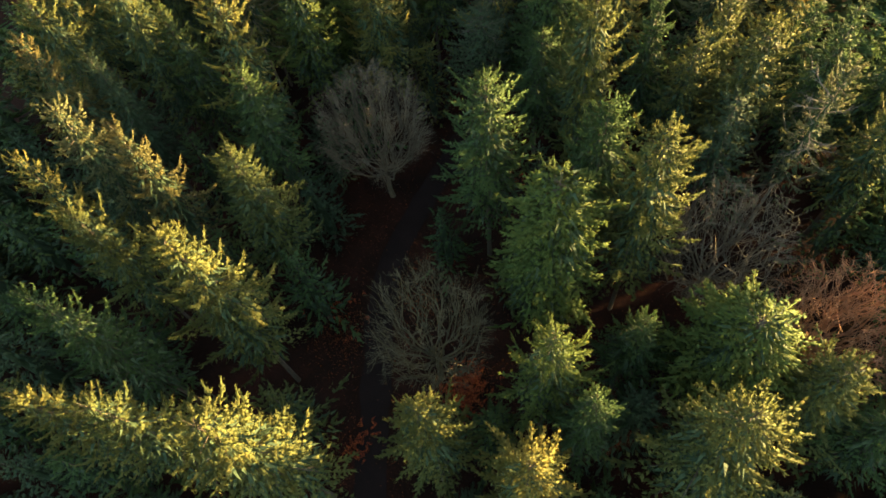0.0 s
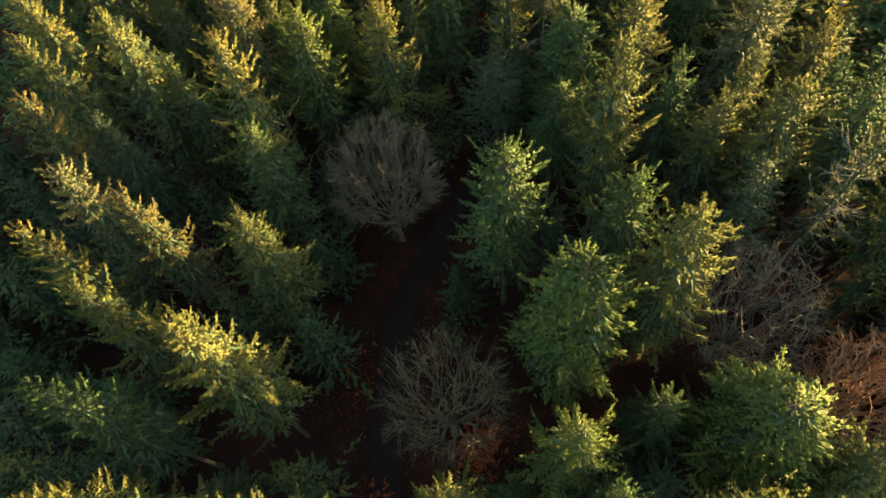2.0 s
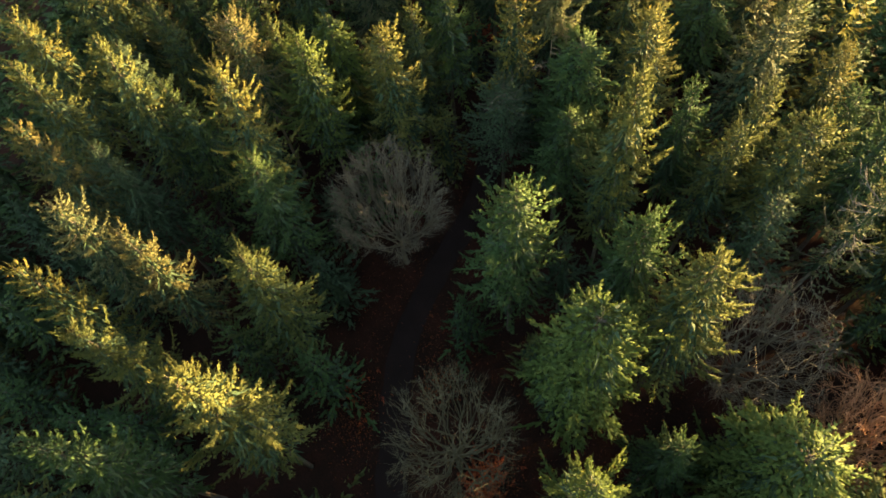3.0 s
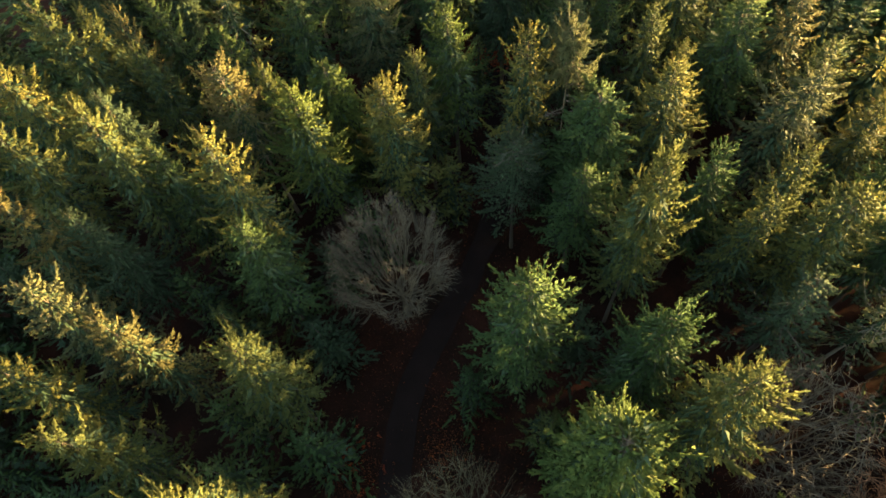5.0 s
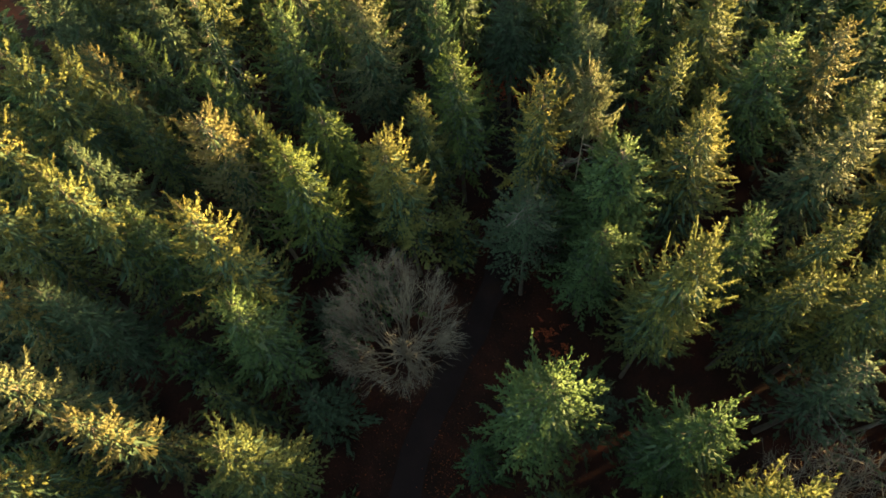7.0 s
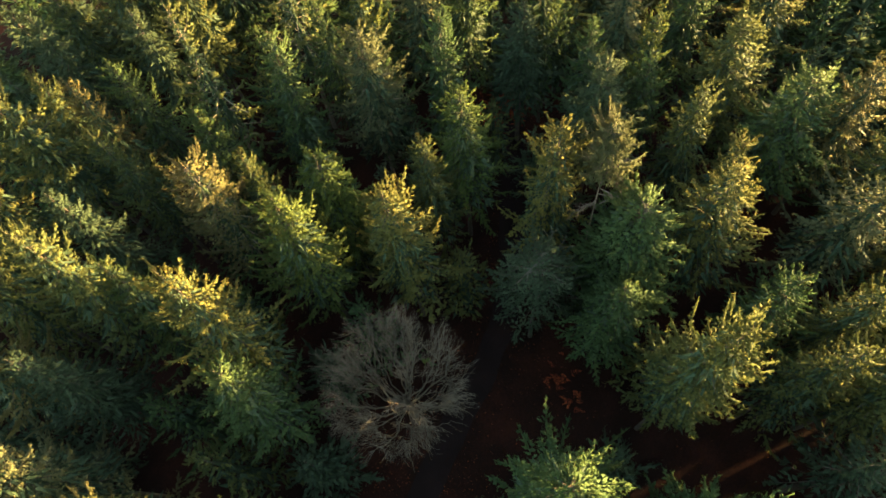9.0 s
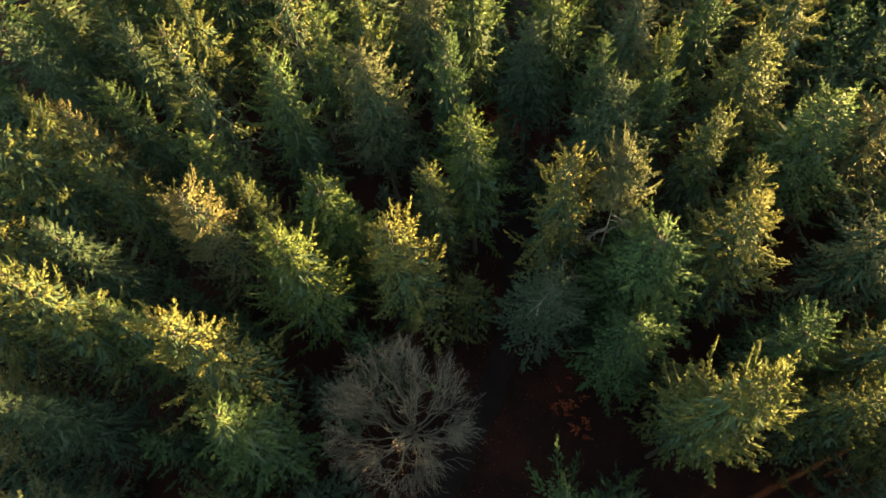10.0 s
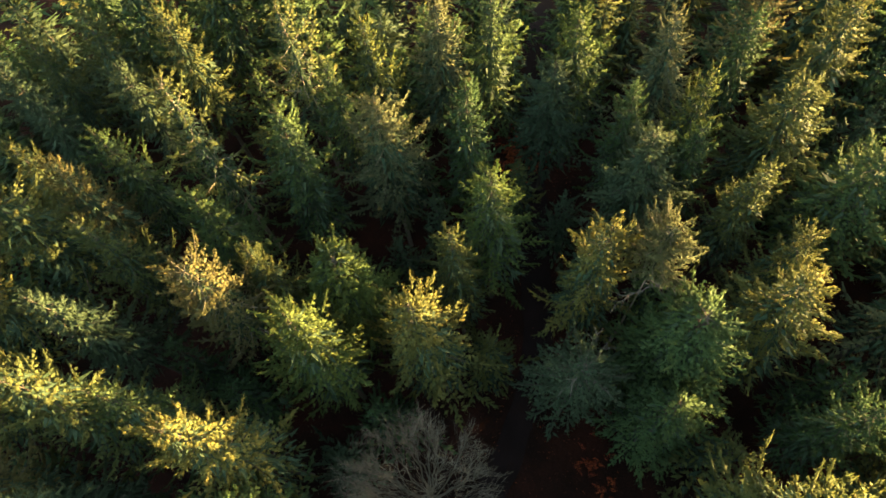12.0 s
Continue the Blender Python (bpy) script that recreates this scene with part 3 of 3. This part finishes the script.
def leaf_carpet():
    """Fallen leaves and dead bracken, thickest beside the track and in the small clearings."""
    rng = np.random.default_rng(8)
    spots = [(-12.3, 18.5, 1.3, 1300), (-2.2, 13.2, 1.3, 1500), (-5.9, 20.5, 0.9, 700), (-10.4, 8.6, 2.0, 900), (-9.9, 27.2, 2.6, 700), (0.4, 36.0, 2.4, 250), (-1.0, 60.0, 2.0, 900), (-3.5, 20.0, 2.6, 700), (6.0, 16.5, 2.5, 500), (12.5, 20.0, 3.0, 500), (-5.5, 24.0, 1.4, 300)]
    at = [np.stack([rng.normal(x, s, n), rng.normal(y, s * 1.3, n)], axis=1) for x, y, s, n in spots]
    ys = rng.uniform(-5, 62, 1500)
    at.append(np.stack([np.array([track_x(y) for y in ys]) + rng.choice([-1, 1], len(ys)) * rng.gamma(4.0, 0.55, len(ys)), ys], axis=1))
    flat = np.concatenate(at)
    aside = np.abs(flat[:, 0] - np.array([track_x(y) for y in flat[:, 1]]))
    flat = flat[(aside > 1.3) | (rng.uniform(0, 1, len(flat)) < 0.15)]      # the track is swept almost clean
    where = np.concatenate([flat, rng.uniform(0.05, 0.16, (len(flat), 1))], axis=1)
    turn = rng.uniform(0, 2 * np.pi, len(flat))
    way = np.stack([np.cos(turn), np.sin(turn), rng.normal(0.1, 0.3, len(flat))], axis=1)
    verts, faces = blades(rng, where, way, rng.uniform(0.08, 0.18, len(flat)), rng.uniform(0.02, 0.045, len(flat)))
    return mesh_from("fallen_leaves", verts, faces, LEAVES)


tagged(new("fallen_leaves", leaf_carpet()), "rust-red fallen leaves and dead bracken on the forest floor", "leaves", kind="stuff")


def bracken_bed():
    """Collapsed bracken: arching fronds with short side leaflets, in a few beds on the forest floor; the first stands
    in for sunlit leaves.
    """
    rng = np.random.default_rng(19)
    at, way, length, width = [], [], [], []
    # the first bed is added where a sunbeam falls on orange leaf litter
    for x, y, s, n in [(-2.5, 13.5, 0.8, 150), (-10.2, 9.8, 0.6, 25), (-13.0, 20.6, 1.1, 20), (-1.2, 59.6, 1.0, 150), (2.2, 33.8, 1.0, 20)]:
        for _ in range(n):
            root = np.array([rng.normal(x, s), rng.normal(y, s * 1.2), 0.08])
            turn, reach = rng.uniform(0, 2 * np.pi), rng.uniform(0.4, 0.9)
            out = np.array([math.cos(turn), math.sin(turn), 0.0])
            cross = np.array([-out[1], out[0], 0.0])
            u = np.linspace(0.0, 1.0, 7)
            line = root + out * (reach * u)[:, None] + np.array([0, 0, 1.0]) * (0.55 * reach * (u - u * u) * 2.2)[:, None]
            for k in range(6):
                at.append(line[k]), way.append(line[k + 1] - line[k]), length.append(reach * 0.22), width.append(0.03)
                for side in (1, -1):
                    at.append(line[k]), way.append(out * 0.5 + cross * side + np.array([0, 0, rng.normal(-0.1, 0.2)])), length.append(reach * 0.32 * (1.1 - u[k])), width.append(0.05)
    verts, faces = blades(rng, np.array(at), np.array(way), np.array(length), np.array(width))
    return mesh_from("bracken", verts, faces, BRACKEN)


tagged(new("bracken", bracken_bed()), "dead rust-red bracken, its brightest bed standing in for sunlit leaf litter", "bracken", kind="stuff")

# ---- the bare trees beside the track ----
bare_tree(-8.8, 31.8, 3, 14.8, 4.8, GREY_BARK, "leafless grey broadleaved tree fanning out beside the track", 28)
bare_tree(-4.2, 14.6, 4, 15.4, 4.6, SHADED_OLIVE_BARK, "leafless olive-brown broadleaved tree overhanging the forest track", 26, 0.30)
bare_tree(15.4, 20.2, 5, 14.0, 5.2, GREY_BARK, "leafless grey broadleaved tree in a gap among conifers", 26, 0.55)
bare_tree(21.2, 14.4, 6, 13.5, 4.6, RED_BARK, "leafless broadleaved tree with reddish sunlit twigs", 30, 0.50)

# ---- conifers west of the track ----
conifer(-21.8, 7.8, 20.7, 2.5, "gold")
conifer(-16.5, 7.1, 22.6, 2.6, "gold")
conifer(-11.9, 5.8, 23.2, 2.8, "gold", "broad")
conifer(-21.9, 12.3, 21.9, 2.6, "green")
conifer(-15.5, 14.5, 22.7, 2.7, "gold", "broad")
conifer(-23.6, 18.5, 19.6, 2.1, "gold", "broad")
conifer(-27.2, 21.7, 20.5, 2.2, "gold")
conifer(-26.7, 26.2, 20.2, 2.8, "pale")
conifer(-22.2, 24.0, 20.0, 2.3, "bronze")
conifer(-15.5, 22.9, 18.3, 2.7, "gold", "broad")
conifer(-26.2, 31.1, 19.2, 2.6, "blue")
conifer(-16.7, 30.3, 17.3, 2.9, "green", "broad")
conifer(-17.5, 33.6, 22.8, 2.9, "gold")
conifer(-22.6, 35.6, 19.2, 2.4, "green")
conifer(-25.3, 35.8, 23.0, 3.0, "gold")
conifer(-30.7, 31.7, 20.6, 2.6, "bronze")
conifer(-32.3, 36.7, 20.7, 2.8, "gold")
conifer(-19.1, 41.6, 19.6, 2.5, "bronze", "open", bark=PALE_BARK, words="broad conifer with bronze foliage and a pale trunk showing")
conifer(-17.3, 43.4, 17.6, 2.0, "gold")
conifer(-14.1, 39.0, 19.9, 2.8, "bright", "broad")
conifer(-12.6, 42.7, 17.8, 2.8, "bright", "dome")
conifer(-8.3, 39.5, 19.2, 2.8, "gold", "broad")
conifer(-6.6, 43.8, 17.4, 2.3, "gold")
conifer(-4.4, 46.6, 18.3, 3.0, "bright")
conifer(-5.6, 51.9, 19.0, 2.4, "green")
conifer(-10.8, 51.3, 18.8, 2.7, "pale", "broad", bark=PALE_BARK)
conifer(-13.7, 54.9, 18.4, 2.2, "green")
conifer(-16.0, 49.7, 20.0, 2.7, "green")
conifer(-17.0, 58.5, 19.0, 3.3, "gold", "sparse", bark=PALE_BARK, words="tall golden conifer with a pale trunk showing through")
conifer(-21.5, 51.4, 21.5, 2.8, "gold", "sparse", bark=PALE_BARK, words="sparse golden-green conifer with a pale trunk showing through")
conifer(-20.1, 46.3, 18.0, 2.2, "green", "broad")
conifer(-27.2, 51.3, 17.5, 2.3, "green")
conifer(-26.1, 44.9, 18.6, 2.3, "gold")
conifer(-28.4, 48.3, 19.0, 2.2, "bronze")
conifer(-33.0, 50.9, 17.0, 2.3, "gold")
conifer(-32.0, 47.2, 21.0, 3.0, "gold")
conifer(-27.6, 40.9, 18.4, 2.7, "blue")
conifer(-28.3, 57.5, 16.0, 2.4, "blue")
conifer(-35.3, 57.1, 16.6, 2.5, "blue")
conifer(-35.8, 61.0, 16.0, 2.3, "gold")
conifer(-30.6, 60.9, 18.0, 2.8, "gold")
conifer(-25.2, 60.4, 18.0, 2.6, "gold")
conifer(-11.9, 58.3, 18.0, 2.4, "bright")
conifer(-7.3, 59.0, 18.0, 2.8, "pale")
conifer(-35.1, 43.2, 20.0, 2.8, "gold")
# next four stand out of view, added to cast shade on crowns west of them
conifer(-27.5, 63.4, 20.5, 3.0, "green")
conifer(-23.4, 65.0, 20.8, 3.0, "green", "broad")
conifer(-31.4, 65.2, 20.2, 3.0, "green")
conifer(-19.4, 66.4, 20.4, 3.0, "green", "broad")

# ---- conifers east of the track ----
conifer(-3.7, 7.5, 17.2, 2.6, "gold", "broad")
conifer(1.4, 4.9, 18.6, 2.6, "gold", "broad")
conifer(3.0, 10.7, 18.8, 2.8, "bright")
conifer(4.9, 8.2, 17.0, 2.4, "green")
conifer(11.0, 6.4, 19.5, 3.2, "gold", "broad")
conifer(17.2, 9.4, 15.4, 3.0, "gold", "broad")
conifer(20.5, 7.5, 15.0, 2.8, "green")
conifer(24.5, 11.0, 14.5, 2.8, "gold")
conifer(8.4, 13.3, 13.6, 2.4, "green")
conifer(14.0, 12.4, 15.6, 3.9, "bright", "dome", words="broad bright green conifer with a domed crown")
conifer(-0.1, 25.1, 21.0, 3.0, "green", "broad")
conifer(3.5, 17.6, 21.9, 3.4, "bright", "dome", words="large dense green conifer with a domed top")
conifer(9.1, 19.7, 22.3, 2.8, "gold", "broad")
conifer(6.6, 23.4, 19.8, 2.7, "green", "broad")
conifer(0.9, 42.6, 20.2, 2.6, "gold")
dead_limbs(conifer(3.8, 42.2, 20.2, 1.5, "pale", "crest", bark=PALE_BARK, words="pale round-topped conifer with bare grey limbs below"), 0.55, 0.78, 8, 1.7, 2)
conifer(5.2, 39.0, 17.7, 3.2, "green", "dome", words="grey-green conifer with a loose rounded crown")
dead_limbs(conifer(0.0, 37.6, 15.6, 2.6, "blue", "open", words="grey-green conifer with bleached bare limbs and a bare lower trunk"), 0.78, 0.92, 6, 2.0, 1)
conifer(10.4, 40.2, 18.6, 3.4, "gold")
# added to keep low sun off the bare tree beside the track
conifer(4.3, 35.6, 14.6, 2.8, "green", "broad")
conifer(7.0, 30.6, 23.0, 2.4, "gold", "broad")
conifer(12.0, 34.3, 17.8, 2.3, "green")
conifer(16.5, 34.0, 17.7, 2.5, "gold")
conifer(13.5, 31.0, 17.7, 2.5, "gold")
conifer(17.8, 30.4, 18.8, 2.9, "gold", "broad")
dead_limbs(conifer(20.5, 25.6, 19.7, 2.3, "pale", "sparse", bark=PALE_BARK, words="thin pale tan conifer with bare limbs in its crown"), 0.55, 0.85, 12, 1.8, 3)
conifer(15.8, 26.4, 16.2, 3.3, "blue", "sparse", words="shaded bluish conifer with spreading whorls and a bare lower trunk")
# next five are added to keep low sun off ground and crowns westward
conifer(23.6, 30.6, 17.6, 2.9, "green")
conifer(26.8, 19.5, 17.0, 2.8, "green")
conifer(27.4, 14.0, 16.0, 2.8, "gold")
conifer(25.6, 25.6, 17.0, 2.7, "gold")
conifer(28.2, 31.0, 17.0, 2.8, "green")
conifer(23.5, 34.5, 15.6, 2.5, "green")
conifer(24.1, 39.4, 15.2, 2.5, "gold")
conifer(18.3, 40.4, 17.8, 3.3, "pale")
conifer(22.4, 44.4, 15.5, 2.8, "gold")
conifer(16.6, 47.6, 16.4, 3.4, "green", "broad")
conifer(20.4, 47.5, 16.7, 3.0, "bronze")
conifer(10.3, 47.3, 17.2, 2.5, "gold")
conifer(8.0, 50.5, 16.4, 2.3, "green")
conifer(8.2, 53.5, 17.5, 2.1, "bright")
conifer(4.7, 49.0, 17.0, 2.9, "blue", "broad")
conifer(4.4, 52.7, 16.9, 2.1, "green")
conifer(13.4, 52.1, 16.6, 3.1, "gold", "broad")
conifer(12.0, 57.6, 16.5, 2.4, "green")
conifer(7.5, 57.2, 16.8, 3.1, "pale")
conifer(0.0, 56.1, 15.2, 3.2, "blue")
conifer(-4.1, 59.2, 18.0, 2.6, "green")
conifer(1.9, 58.1, 18.0, 2.3, "bright")
conifer(11.4, 43.0, 17.0, 2.4, "gold")
conifer(17.8, 58.0, 17.0, 3.0, "gold")
conifer(13.7, 61.0, 17.0, 2.6, "bronze")

# ---- shaded conifers that fill the wood between them, clear of the track and the bare trees ----
OPEN_SPOTS = [(-9.5, 24.0, 4.2), (-4.5, 19.0, 4.0), (-4.2, 14.0, 4.6), (-8.6, 30.6, 4.8), (15.4, 20.2, 5.0), (20.4, 15.2, 5.0), (15.5, 25.0, 3.6), (-1.5, 13.0, 3.0), (8.5, 16.0, 1.5), (10.5, 24.5, 3.0), (-1.0, 36.0, 2.6), (4.5, 31.5, 2.6), (2.0, 33.5, 2.6), (11.0, 28.0, 2.4), (-2.8, 28.2, 2.2), (1.5, 30.0, 2.5)]
fill_dice = random.Random(21)


def is_open(x, y, r):
    if abs(x - track_x(y)) < (2.6 + r * 0.5 if y < 40 else 1.5):
        return True
    return any(math.hypot(x - a, y - b) < c + r * 0.4 for a, b, c in OPEN_SPOTS)


added = 0
for _ in range(9000):
    x, y = fill_dice.uniform(-48, 30), fill_dice.uniform(-3, 72)
    r = fill_dice.uniform(2.2, 2.9)
    seen = -40 < x < (29 if y < 36 else 24) and 3 < y < 62
    if is_open(x, y, r) or any(math.hypot(x - a, y - b) < (0.68 if seen else 0.62) * (r + c) for a, b, c in placed):
        continue
    # trees out of view are added, in the east to block the low sun
    top = fill_dice.uniform(8.5, 13.0) if seen else fill_dice.uniform(12.0, 15.0) if x > 20 else fill_dice.uniform(9.5, 13.0)
    conifer(x, y, top, r, fill_dice.choice(["green", "blue", "green", "gold"]), fill_dice.choice(["spire", "spire", "broad"]), fill=" fill" if seen else " edge")
    added += 1
    if added >= 290:
        break


# ---- the wood goes on all round, out of view; its eastern belt is added to block the sun ----
def far_wood():
    rng = np.random.default_rng(77)
    light = [conifer_shape(60 + k, "spire", 6.5) for k in range(3)]
    all_v, all_f, at, tries = [], [], 0, 0
    spots = []
    while len(spots) < 280 and tries < 14000:
        tries += 1
        # every third try thickens an eastern belt that stops the low sun
        x, y = (rng.uniform(-80, 72), rng.uniform(-32, 118)) if tries % 3 else (rng.uniform(29, 52), rng.uniform(-5, 95))
        if (-48 < x < 30 and -4 < y < 72) or abs(x - track_x(y)) < 1.6 or any((x - a) ** 2 + (y - b) ** 2 < (6 if 29 < x < 48 else 26) for a, b in spots):
            continue
        spots.append((x, y))
        _, _, outer, inner = light[int(rng.integers(3))]
        # inner growth only in the east, where it stops the sun
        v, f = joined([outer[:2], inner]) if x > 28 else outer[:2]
        a, size, tall = rng.uniform(0, 6.28), rng.uniform(0.85, 1.15), rng.uniform(0.50, 0.66) if x < 28 else rng.uniform(0.48, 0.70)
        turned = np.stack([v[:, 0] * math.cos(a) - v[:, 1] * math.sin(a), v[:, 0] * math.sin(a) + v[:, 1] * math.cos(a), v[:, 2]], axis=1)
        all_v.append(turned * [size, size, tall] + [x, y, 0])
        all_f.append(f + at)
        at += len(v)
    return mesh_from("far_wood", np.concatenate(all_v), np.concatenate(all_f), NEEDLES["green"])


tagged(new("far_wood", far_wood()), "unseen conifer wood added all round, thickest in the east to block low sun", "wood", kind="stuff")
